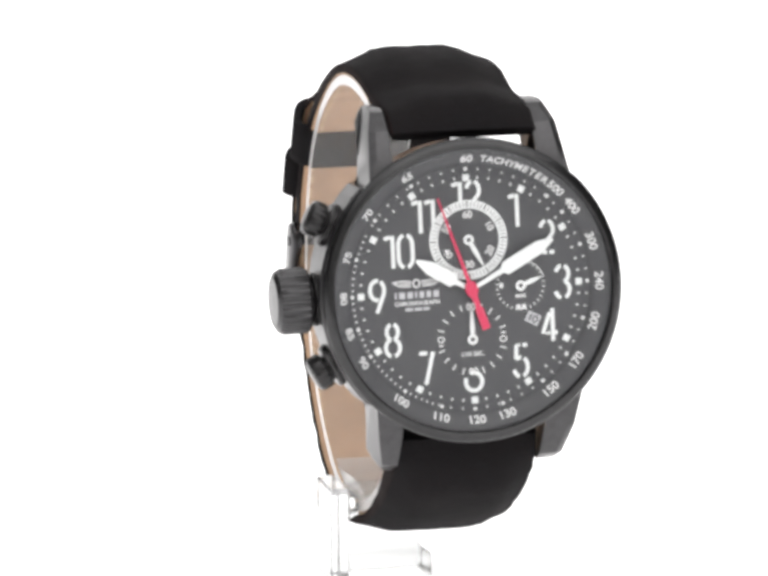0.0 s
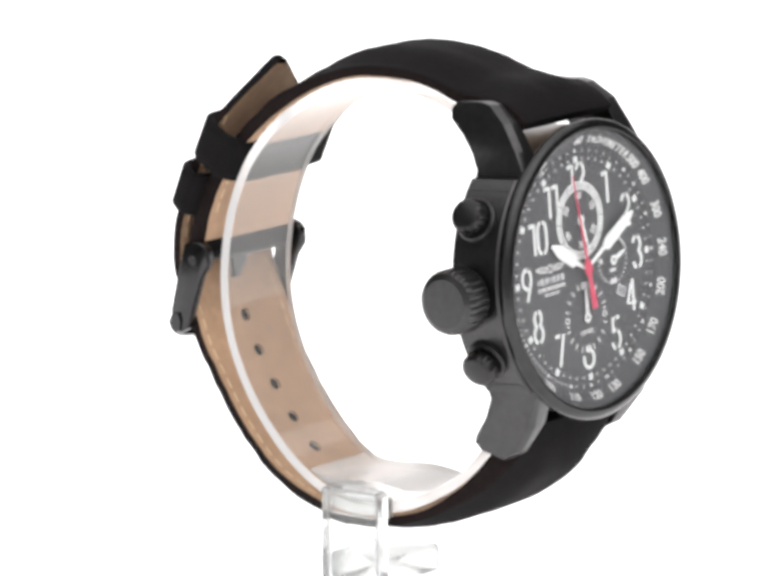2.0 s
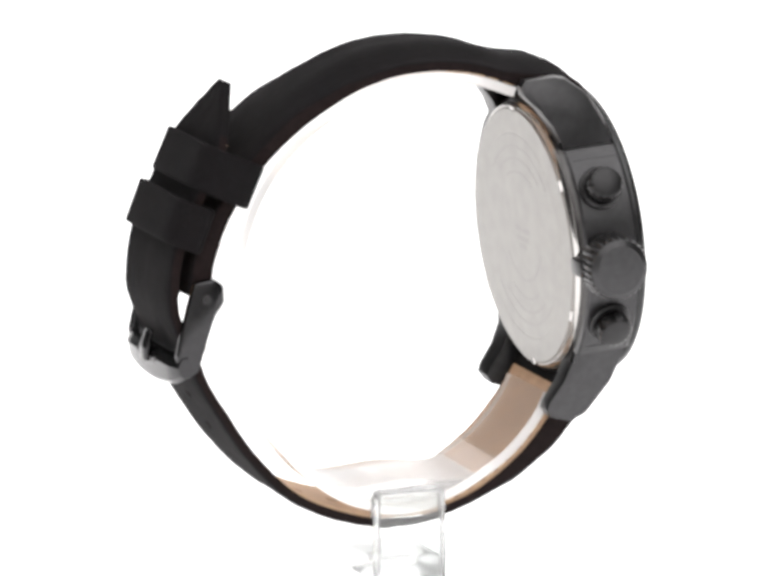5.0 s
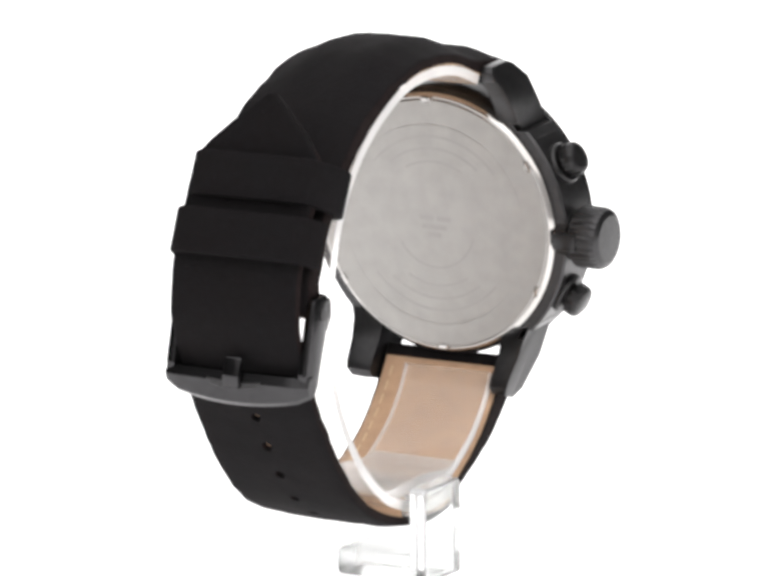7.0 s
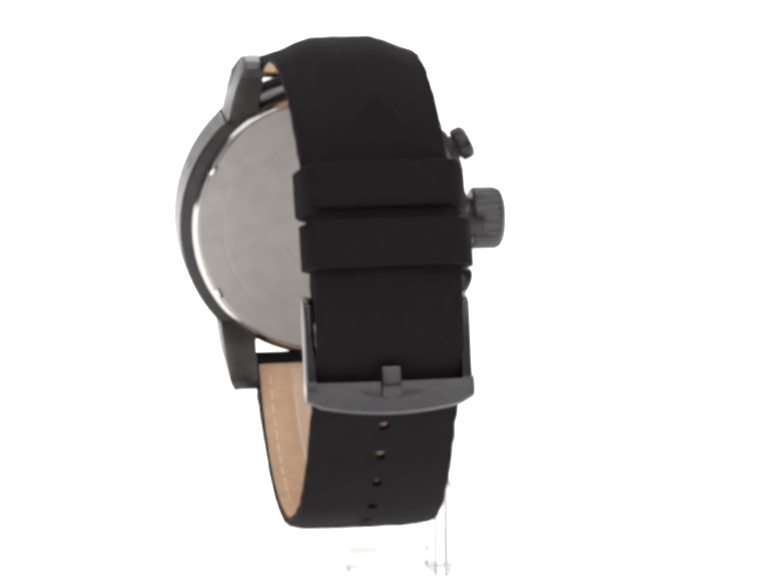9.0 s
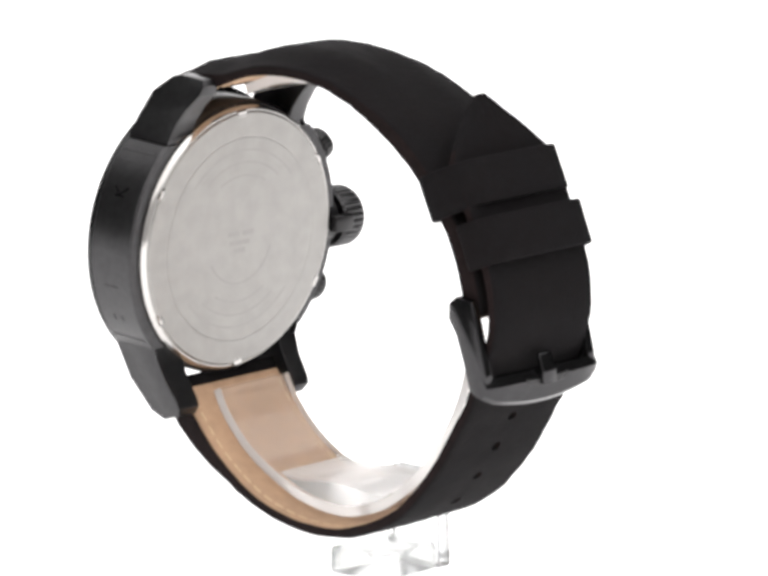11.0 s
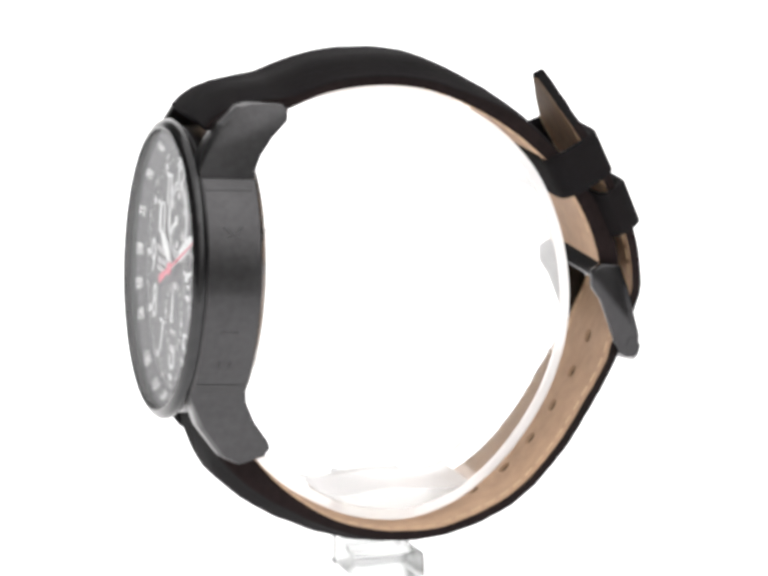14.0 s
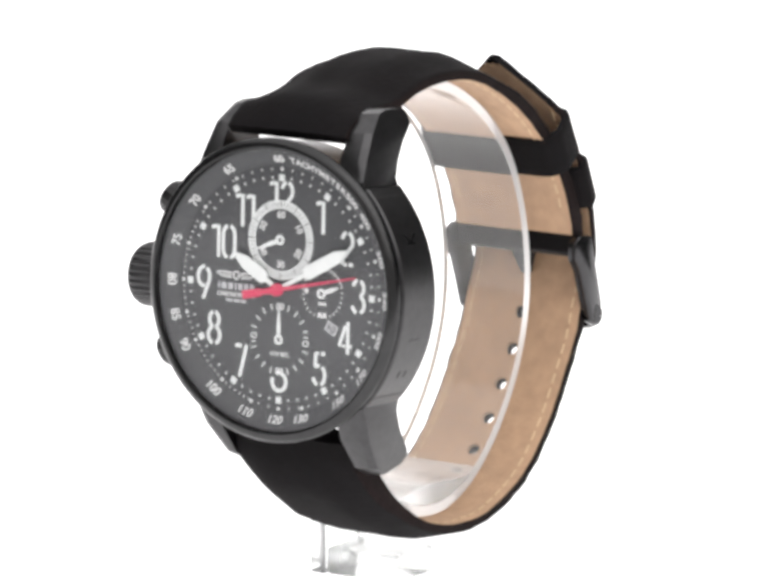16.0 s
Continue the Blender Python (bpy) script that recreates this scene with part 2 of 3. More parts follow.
def studio_floor():
    # unseen slab, added to stop the world's light from below
    me = bevelled(*box(-3000, 3000, -2500, 2500, -900, -800), 4, 1)
    me.materials.append(WALL)
    tagged(new("floor", me), "unseen plain floor added under the sweep to block light from below", "floor", kind="structure")


studio_floor()

# ---- the wristwatch ----
watch = tagged(new("wristwatch"), "black chronograph wristwatch on a leather strap, closed round a clear stand", "wristwatch")
stand = tagged(new("watch_stand"), "clear acrylic watch display stand with a ring and a foot", "display stand")

# the case's own axes: x to the right of the dial, y up along it, z out of it
LEAN, ROLL, YAW = 4.2, 1.1, 0.3
CASE = Matrix.Translation((5.68 * MM, -35.03 * MM, (6.35 + LIFT) * MM)) @ Matrix.Rotation(radians(YAW), 4, "Z") @ Matrix.Rotation(radians(90 - LEAN), 4, "X") @ Matrix.Rotation(radians(ROLL), 4, "Z")
UP = Matrix.Translation((0, 0, LIFT * MM))


def case_part(name, vf, mat, label="", parent=None, sharp=38, z=0.0):
    return part(name, mesh_of(*vf, sharp=sharp), mat, parent or watch, label, CASE @ Matrix.Translation((0, 0, z * MM)) if parent is None else None)


def flank(y):
    """Half width of the case at height y, flush with the bezel."""
    return math.sqrt(23.6 ** 2 - y * y)


def build_case():
    body = [(0.001, -7.6), (21.8, -7.6), (22.2, -7.4), (22.4, -7.0), (22.4, 0.2), (22.0, 0.7), (21.0, 0.8), (20.9, -0.2), (0.001, -0.2)]
    case_part("case", lathe(body, 160), GUN, "gunmetal-plated steel case band")
    for side in (-1, 1):
        vs, n = [], 40
        for k in range(n + 1):
            y = -16.5 + 33.2 * k / n
            outer, inner = flank(y) + 0.12, math.sqrt(22.2 ** 2 - y * y) - 0.6
            for x, z in ((inner, -7.65), (outer - 0.35, -7.65), (outer, -7.3), (outer, 0.85), (outer - 0.3, 1.2), (inner, 1.2)):
                vs.append((side * x, y, z))
        fs = [(k * 6 + j, k * 6 + 6 + j, k * 6 + 6 + (j + 1) % 6, k * 6 + (j + 1) % 6) for k in range(n) for j in range(6)]
        fs += [tuple(range(6)), tuple(range(n * 6, n * 6 + 6))]
        plate = case_part("side_plate", (vs, fs), GUN, "raised brushed gunmetal plate on the case flank", sharp=24)
        for y0, y1 in ((15.2, 15.5), (-15.3, -15.0)):
            strip = [(side * (flank(y) + h), y, z) for y in (y0, y1) for h in (0.0, 0.22) for z in (-6.6, 0.6)]
            part("raised_line", mesh_of(strip, box(0, 1, 0, 1, 0, 1)[1]), GUN, plate)
        if side == 1:
            # small engraved signs on the flank away from the crown
            for y, strokes in ((9.4, ([(-1.5, 0.6), (0.0, -0.7), (1.5, 0.6)], [(-0.9, -0.9), (0.9, -0.9)])), (-6.0, ([(-1.4, 0.0), (1.4, 0.0)],)), (-11.5, ([(-0.9, -0.5), (-0.9, 0.6)], [(0.8, -0.5), (0.8, 0.6)]))):
                m = Matrix.Translation((flank(y) * MM, y * MM, -3.0 * MM)) @ Matrix.Rotation(math.asin(y / 23.6), 4, "Z") @ Matrix.Rotation(radians(90), 4, "Y")
                part("engraving", mesh_of(*merged([ribbon(p, 0.32, -0.1, 0.17) for p in strokes])), BUCKLE, plate, "", m)
    bez = [(21.9, 0.85), (22.5, 0.85), (22.6, 1.1), (23.3, 1.25), (23.45, 1.5), (23.45, 2.1), (23.2, 2.5), (22.6, 2.9), (22.1, 3.05), (21.85, 2.95), (21.8, 2.6)]
    case_part("bezel", lathe(bez, 160), BEZEL, "dark gunmetal ring bezel")
    case_part("crystal", lathe([(0.001, 2.0), (21.75, 2.0), (21.75, 2.75), (21.4, 3.0), (0.001, 3.0)], 128), CRYSTAL, "clear flat mineral glass", sharp=12).visible_shadow = False
    case_part("dial", disc(20.8, -0.15, 0.0, 128), DIAL, "matte dark grey dial with white print")
    case_part("flange", lathe([(18.95, 0.02), (21.75, 0.02), (21.75, 1.9), (21.5, 1.9), (19.1, 0.3), (19.0, 0.15)], 128), DIAL, "sloped dark flange with a tachymeter scale")
    back = [(0.001, -7.35), (20.9, -7.35), (20.9, -8.8), (20.6, -9.0), (17.0, -9.0), (16.9, -8.97), (16.7, -8.97), (16.6, -9.0), (0.001, -9.0)]
    cb = case_part("case_back", lathe(back, 160), STEEL, "brushed stainless steel case back", sharp=14)
    rim = [(20.95, -7.35), (21.5, -7.35), (21.75, -7.6), (21.75, -8.1), (21.4, -8.5), (21.1, -8.7), (20.95, -8.7)]
    part("polished_rim", mesh_of(*lathe(rim, 160), sharp=20), STEEL_BRIGHT, cb, "polished steel rim of the case back")
    for r, spans in ((14.6, ((40, 140), (220, 320))), (12.6, ((50, 130), (230, 310))), (10.4, ((60, 120), (235, 300))), (7.4, ((195, 330),))):
        for a0, a1 in spans:
            part("engraved_line", mesh_of(*ribbon(arc(0, 0, r, r, a0, a1, 40), 0.35, -9.02, -8.99)), ENGRAVED, cb)
    for x0, x1, y in ((-3.0, -0.4, 0.9), (0.2, 2.8, 0.9), (-2.2, 2.4, -0.6), (-1.2, 1.3, -1.9)):
        part("engraved_line", mesh_of(*ribbon([(x0, y), (x1, y)], 0.8, -9.02, -8.99)), ENGRAVED, cb)
    for k in range(6):
        a = math.pi * (k + 0.5) / 3 - 0.05
        m = Matrix.Rotation(a, 4, "Z") @ Matrix.Translation((20.6 * MM, 0, -8.72 * MM))
        part("wrench_notch", bevelled(*box(-0.6, 0.6, -1.0, 1.0, -0.28, 0.25), 0.15), STEEL_BRIGHT, cb, "", m)


def lug(side, upper):
    """A case horn, flush with the flank at its root, with a broad chamfer to the front."""
    if upper:
        poly = [(13.0, 0.9), (17.6, 1.3), (20.6, 0.6), (24.8, -1.7), (27.5, -4.8), (28.0, -6.4), (28.0, -11.9), (27.1, -12.7), (25.6, -12.5), (23.1, -10.2), (20.3, -8.4), (17.6, -7.4), (13.0, -7.2)]
        front = range(2, 6)
    else:
        poly = [(-13.0, 0.9), (-16.9, 1.2), (-22.3, -0.9), (-27.1, -4.9), (-28.2, -7.4), (-26.8, -11.7), (-25.4, -12.4), (-24.2, -11.9), (-21.2, -9.5), (-18.0, -7.9), (-13.0, -7.2)]
        front = range(2, 5)
    vs, n = [], len(poly)
    for st in (0, 1, 2):
        for i, (y, z) in enumerate(poly):
            out = min((14.35 + 0.35 * side if upper else 14.85 + 0.55 * side) + (27.5 - abs(y)) * 0.13, flank(y) - 0.15 if abs(y) < 16.5 else 99)
            out -= max(0, abs(y) - 25.5) * 0.35
            near = 17.8 if abs(y) < 14 else 11.25 - 0.15 * side
            x = (near, max(near + 0.1, out - 1.1), out)[st]
            if st == 2 and i in front:
                z -= 0.7
            vs.append((side * x, y, z))
    fs = [tuple(range(n)), tuple(reversed(range(2 * n, 3 * n)))]
    for st in (0, 1):
        fs += [(st * n + i, st * n + n + i, st * n + n + (i + 1) % n, st * n + (i + 1) % n) for i in range(n)]
    part("lug", bevelled(vs, fs, 0.38, 3, 30), GUN, watch, "gunmetal case lug with a chamfered front", CASE)


def build_crown():
    def out(a, r, z=-3.6):
        """Axes of a knob that points outwards at a degrees from three o'clock."""
        return CASE @ Matrix.Rotation(radians(a), 4, "Z") @ Matrix.Translation((r * MM, 0, z * MM)) @ Matrix.Rotation(radians(90), 4, "Y")
    m = CASE @ Matrix.Translation((0, -0.45 * MM, 0)) @ CASE.inverted() @ out(180, 0, -4.5)
    crown = part("crown", mesh_of(*lathe([(0.001, 24.6), (4.75, 24.6), (5.1, 25.0), (5.1, 28.6), (4.7, 29.4), (3.8, 29.9), (0.001, 30.0)], 120,
                 wave=lambda k, j: -0.22 if (k // 2) % 2 and j in (2, 3) else 0.0), sharp=25), GUN, watch, "large fluted gunmetal crown", m)
    part("collar", mesh_of(*lathe([(2.6, 21.0), (4.1, 21.0), (4.1, 23.9), (3.4, 24.2), (3.4, 24.6), (2.6, 24.6)], 64)), GUN_DARK, crown)
    part("hinge", bevelled(*box(3.6, 5.3, -1.4, 1.4, 22.0, 26.3), 0.4), GUN_DARK, crown)
    for a in (180 - 27.5, 180 + 26.5):
        m = out(a, 0)
        p = part("pusher", mesh_of(*lathe([(0.001, 24.9), (2.5, 24.9), (2.8, 25.2), (2.8, 26.6), (2.5, 27.1), (1.8, 27.4), (0.001, 27.4)], 64,
                 wave=lambda k, j: -0.12 if (k // 2) % 2 and j in (2, 3) else 0.0)), GUN_DARK, watch, "black round chronograph pusher", m)
        part("collar", mesh_of(*lathe([(0.5, 21.0), (3.45, 21.0), (3.45, 24.2), (3.1, 24.5), (2.0, 24.5), (2.0, 24.9), (0.5, 24.9)], 48)), GUN_DARK, p)


# ---- strap ----
TOP = Path([(-31.8, 29.3), (-29.9, 30.55), (-26, 31.3), (-20.5, 32.2), (-13.5, 34.6), (-5.8, 35.4), (2, 34.5), (9.4, 31.6), (17, 26.8), (23.2, 21), (27.8, 14.5), (30.4, 8), (31.4, 2.2)], 1)
LOW = Path([(-29.7, -15.8), (-28.0, -18.9), (-25.5, -22.5), (-20.5, -27.9), (-13.3, -32.8), (-6.2, -35.1), (-0.4, -35.7), (6.2, -35.2), (16.2, -31.1), (23.6, -24.0),
            (29.0, -15.9), (31.8, -11.2), (33.2, -7.2), (35.4, -2.5), (36.4, 1.2), (36.0, 6.8), (34.3, 12.3), (31.6, 18.3), (28.9, 23.3), (26.5, 28.1), (23.7, 33.9)], -1)


def build_strap():
    first = LOW.nearest(29.9, -14.5)
    holes = [first + 6.3 * k for k in range(-5, 2)]

    def half_low(s):
        d = LOW.length - s
        w = 11.2 + 0.1 * min(1, s / 30)
        return w if d > 11 else max(0.6, w * (1 - ((11 - d) / 11) ** 1.25 * 0.93))

    def half_top(s):
        return 11.2 + 0.2 * min(1, s / 30)

    def padded(s):
        return (1.5 + 0.65 * smooth(9, 16, s) * (1 - smooth(36, 52, s))) * smooth(0.5, 5.5, s) * max(0, min(1, (64 - s) / 28))

    up = tagged(new("upper_strap"), "upper black leather strap piece with tan lining")
    up.parent = watch
    low = tagged(new("lower_strap"), "lower black leather strap piece with holes and pointed tip")
    low.parent = watch
    part("leather", sheet(TOP, lambda s: 0.62 * smooth(0.6, 0.9, s) * (1 - smooth(TOP.length - 3.0, TOP.length - 2.7, s)), lambda s: 2.65 - 0.9 * smooth(9, 16, s) * (1 - smooth(36, 52, s)) - 0.9 * (1 - smooth(0, 4, s)) + 0.9 * smooth(TOP.length - 16, TOP.length - 5, s), half_top, crown=padded, fall=0.38, rough=0.18, wrap=True), LEATHER, up, "matte black leather face", UP)
    part("lining", sheet(TOP, 0.0, 0.6, lambda s: half_top(s) - 0.3, start=1.0, end=TOP.length - 3.1), TAN, up, "tan leather lining", UP)
    part("leather", sheet(LOW, lambda s: 0.62 * smooth(1.7, 2.0, s), lambda s: 1.7 + 2.9 * (1 - smooth(2, 26, s)) - 1.2 * (1 - smooth(0, 3, s)), half_low, holes, rough=0.18, hr=0.9, wrap=True, shift=0.2, crown=lambda s: 2.1 * smooth(1, 9, s) * max(0, min(1, (48 - s) / 30))), LEATHER, low, "matte black leather face", UP)
    part("lining", sheet(LOW, 0.0, 0.6, lambda s: max(0.4, half_low(s) - 0.3), holes, hr=1.15, start=2.1, end=LOW.length - 1.0, shift=0.2), TAN, low, "tan leather lining with punched holes", UP)
    for piece in (up, low):
        me = next(o for o in piece.children if o.name.startswith("leather")).data
        me.materials.append(EDGE)
        for f in me.polygons:
            f.material_index = 1 if abs(f.normal.x) > 0.75 else 0
    for path, half, owner, s0, s1 in ((TOP, half_top, up, 4, TOP.length - 8), (LOW, half_low, low, 4, LOW.length - 9)):
        bits = []
        for side in (-1, 1):
            s = s0
            while s < s1:
                q0, q1, n = path.at(s), path.at(s + 1.7), path.normal(s + 0.85)
                x0, x1 = (middle(q[0]) + side * (half(s) - 1.7) for q in (q0, q1))
                vs = []
                for q, x in ((q0, x0), (q1, x1)):
                    for dx, h in ((-0.2, 0.03), (0.2, 0.03), (0.13, -0.16), (-0.13, -0.16)):
                        p = q + n * h
                        vs.append((x + dx, p[0], p[1]))
                bits.append((vs, [(0, 1, 2, 3), (7, 6, 5, 4), (0, 4, 5, 1), (1, 5, 6, 2), (2, 6, 7, 3), (3, 7, 4, 0)]))
                s += 2.6
        tagged(part("stitching", mesh_of(*merged(bits)), THREAD, owner, "cream thread stitching along both edges", UP), kind="stuff")
    for path, s in ((TOP, 2.2), (LOW, 2.6)):
        q = path.at(s) + path.normal(s) * 1.1
        vs, fs = lathe([(0.001, -10.8), (0.75, -10.8), (0.75, 10.8), (0.001, 10.8)], 20)
        m = Matrix.Translation((5.6 * MM, q[0] * MM, (q[1] + LIFT) * MM)) @ Matrix.Rotation(radians(90), 4, "Y")
        part("spring_bar", mesh_of(vs, fs), GUN_DARK, watch, "", m)


def keeper(centre, tangent, half_t, length, half_w, mid):
    """A leather loop round both straps."""
    t = np.array(tangent) / np.hypot(*tangent)
    n = np.array([-t[1], t[0]])
    if n[0] < 0:
        n = -n
    prof, h0 = [], -0.4 * half_t
    for k in range(25):
        u = math.cos(math.pi * k / 24)
        prof.append((half_w * u, h0 + (half_t - h0) * (1 - abs(u) ** 11)))
    for k in range(1, 24):
        u = -math.cos(math.pi * k / 24)
        prof.append((half_w * u, h0 - (half_t + h0) * (1 - abs(u) ** 14)))
    rows = [-length / 2, -length / 2 + 0.25, -length / 4, 0, length / 4, length / 2 - 0.25, length / 2]
    vs, fs, m = [], [], len(prof)
    for s in rows:
        pinch = 0.22 if abs(s) > length / 2 - 0.1 else 0.0
        for depth in (0.0, 1.35):
            for (x, h) in prof:
                k = depth if depth else pinch
                if depth:
                    k = depth - pinch
                xx = x * (1 - k / half_w)
                hh = h * (1 - k / half_t)
                p = np.array(centre) + t * s + n * hh
                vs.append((mid + xx, p[0], p[1] + LIFT))
    for i in range(len(rows) - 1):
        for d in (0, 1):
            for j in range(m):
                a, b = (2 * i + d) * m, (2 * i + 2 + d) * m
                fs.append((a + j, b + j, b + (j + 1) % m, a + (j + 1) % m))
    for i in (0, len(rows) - 1):
        for j in range(m):
            a = 2 * i * m
            fs.append((a + j, a + (j + 1) % m, a + m + (j + 1) % m, a + m + j))
    part("strap_keeper", mesh_of(vs, fs, sharp=50), LEATHER, watch, "black leather keeper loop")


def build_buckle():
    buckle = tagged(new("buckle"), "gunmetal pin buckle")
    buckle.parent = watch
    arm = [(29.3, 1.6), (29.4, 4.2), (31.0, 5.4), (34.2, 4.9), (35.4, 1.0), (36.4, -3.0), (37.3, -6.6), (36.9, -9.2), (35.4, -10.3), (33.6, -9.2), (32.2, -4.6), (30.8, -0.6)]
    for x0, x1 in ((-8.4, -6.7), (15.5, 17.2)):
        vs, fs = prism(arm, x0, x1, lambda p, x: (x, p[0], p[1] + LIFT))
        part("arm", bevelled(vs, fs, 0.5), BUCKLE, buckle)
    n = 12
    sec = [(37.1, -6.9), (37.8, -8.3), (37.4, -10.0), (36.6, -10.6), (35.6, -10.1), (35.4, -8.0), (36.0, -6.8)]
    vs, fs, m = [], [], len(sec)
    for i in range(n + 1):
        u = -1 + 2 * i / n
        for k, (y, z) in enumerate(sec):
            drop = (1.6 * (1 - u * u) if abs(u) < 0.9 else -0.5) if k in (2, 3, 4) else 0.0
            bow = 0.5 * (1 - u * u) - (0.5 if abs(u) > 0.95 else 0.0)
            vs.append((4.25 + u * 13.0, y + bow, z - drop + LIFT))
    for i in range(n):
        fs += [(i * m + k, (i + 1) * m + k, (i + 1) * m + (k + 1) % m, i * m + (k + 1) % m) for k in range(m)]
    fs += [tuple(range(m)), tuple(range(n * m, n * m + m))]
    bar = part("front_bar", mesh_of(vs, fs, sharp=30), BUCKLE, buckle, "wide bowed gunmetal bar with an engraved wing")
    for side in (-1, 1):
        wing = [(0.4, -8.3), (5.0, -8.0), (3.8, -9.0), (0.4, -9.6)]
        vs, fs = prism(wing, 39.4, 39.95, lambda p, y: (4.15 + side * p[0], y - 1.55 + (p[1] + 8.4) * 0.22, p[1] + LIFT))
        part("engraving", bevelled(vs, fs, 0.1, 1), GUN_DARK, bar)
    prong = [(37.3, -4.3), (38.0, -4.5), (39.0, -7.1), (39.0, -9.1), (38.1, -9.2), (38.0, -7.3)]
    vs, fs = prism(prong, 2.8, 5.8, lambda p, x: (x, p[0], p[1] + LIFT))
    part("prong", bevelled(vs, fs, 0.25), BUCKLE, buckle)
    vs, fs = prism([(-2.6, 2.4), (2.6, 2.4), (0.7, -2.6), (-0.7, -2.6)], 33.0, 33.9, lambda p, y: (4.3 + p[0], y + (2.4 - p[1]) * 0.22, p[1] + LIFT))
    part("prong_root", bevelled(vs, fs, 0.2), GUN_DARK, buckle)
    m = Matrix.Translation((4.15 * MM, 32.3 * MM, (2.2 + LIFT) * MM)) @ Matrix.Rotation(radians(90), 4, "Y")
    part("hinge_pin", mesh_of(*lathe([(0.001, -12.8), (0.8, -12.8), (0.8, 12.8), (0.001, 12.8)], 20)), GUN_DARK, buckle, "", m)


build_case()
for side in (-1, 1):
    for upper in (True, False):
        lug(side, upper)
build_crown()
build_strap()
keeper((27.9, 20.9), (0.41, -0.91), 5.1, 7.2, 13.3, 4.2)
keeper((34.2, 13.6), (0.37, -0.93), 3.1, 7.2, 13.3, 4.2)
build_buckle()


# ---- dial print: strokes in the dial's plane ----
# stencil numerals in a box 1 wide and 2 high
DIGITS = {
    "0": [arc(0.5, 1.4, 0.5, 0.6, 105, 180) + arc(0.5, 0.6, 0.5, 0.6, 180, 255), arc(0.5, 1.4, 0.5, 0.6, 75, 0) + arc(0.5, 0.6, 0.5, 0.6, 0, -75)],
    "1": [[(0.62, 0), (0.62, 2)], [(0.02, 1.82), (0.45, 1.93)]],
    "2": [arc(0.5, 1.45, 0.45, 0.55, 165, 100, 6), arc(0.5, 1.45, 0.45, 0.55, 75, -30) + [(0.25, 0.5), (0.02, 0.05)], [(0.2, 0.05), (0.48, 0.05)], [(0.65, 0.05), (1.0, 0.05)]],
    "3": [arc(0.45, 1.5, 0.45, 0.5, 165, 100, 6), arc(0.45, 1.5, 0.45, 0.5, 70, -75), arc(0.45, 0.52, 0.5, 0.52, 70, -70), arc(0.45, 0.52, 0.5, 0.52, -105, -170, 6)],
    "4": [[(0.72, 0), (0.72, 2)], [(0.52, 1.75), (0.0, 0.5), (0.52, 0.5)], [(0.85, 0.5), (1.05, 0.5)]],
    "5": [[(0.12, 1.1), (0.18, 1.95), (0.45, 1.95)], [(0.62, 1.95), (0.95, 1.95)], [(0.12, 1.1)] + arc(0.45, 0.6, 0.5, 0.6, 110, 85, 4), arc(0.45, 0.6, 0.5, 0.6, 60, -70), arc(0.45, 0.6, 0.5, 0.6, -105, -165, 6)],
    "6": [arc(0.5, 0.6, 0.5, 0.6, 100, 260), arc(0.5, 0.6, 0.5, 0.6, 75, -75), [(0.02, 0.7), (0.2, 1.4), (0.6, 2)]],
    "7": [[(0.0, 1.93), (0.55, 1.93)], [(0.98, 2.0), (0.4, 0)]],
    "8": [arc(0.5, 1.5, 0.4, 0.48, 105, 255), arc(0.5, 1.5, 0.4, 0.48, 75, -75), arc(0.5, 0.53, 0.5, 0.53, 105, 255), arc(0.5, 0.53, 0.5, 0.53, 75, -75)],
    "9": [arc(0.5, 1.4, 0.5, 0.6, 80, 280), arc(0.5, 1.4, 0.5, 0.6, 60, 0) + [(0.98, 1.2), (0.45, 0)]],
}


def numeral(text, cx, cy, w, h, stroke, gap=0.3):
    """Strokes of a number centred at (cx, cy)."""
    wide = [0.62 if c == "1" else 1.0 for c in text]
    total = sum(wide) * w + gap * w * (len(text) - 1)
    x = cx - total / 2
    out = []
    for c, k in zip(text, wide):
        for st in DIGITS[c]:
            out.append(ribbon([(x + px * w - (0.1 * w if c == "1" else 0), cy + (py - 1) * h / 2) for px, py in st], stroke))
        x += k * w + gap * w
    return out


def clock(a, r):
    return (r * math.sin(radians(a)), r * math.cos(radians(a)))


def lettering(text, size, name, mat, parent, m, label="", align="CENTER"):
    cu = bpy.data.curves.new("text", "FONT")
    cu.body, cu.size, cu.align_x, cu.align_y, cu.extrude, cu.offset = text, size * MM, align, "CENTER", 0.03 * MM, 0.018 * size * MM
    tmp = new("text", cu)
    me = bpy.data.meshes.new_from_object(tmp.evaluated_get(bpy.context.evaluated_depsgraph_get()))
    bpy.data.objects.remove(tmp)
    bpy.data.curves.remove(cu)
    return part(name, me, mat, parent, label, m)


dial = next(o for o in watch.children if o.name == "dial")


def on_dial(x, y, turn=0.0, z=0.07):
    return Matrix.Translation((x * MM, y * MM, z * MM)) @ Matrix.Rotation(radians(turn), 4, "Z")


def on_flange(a, flip):
    """A place on the sloped flange; flip: the letters' feet point outwards."""
    x, y = clock(a, 20.1)
    tilt = 33 if not flip else -33
    return Matrix.Translation((x * MM, y * MM, 1.02 * MM)) @ Matrix.Rotation(radians(-a + (180 if flip else 0)), 4, "Z") @ Matrix.Rotation(radians(tilt), 4, "X")


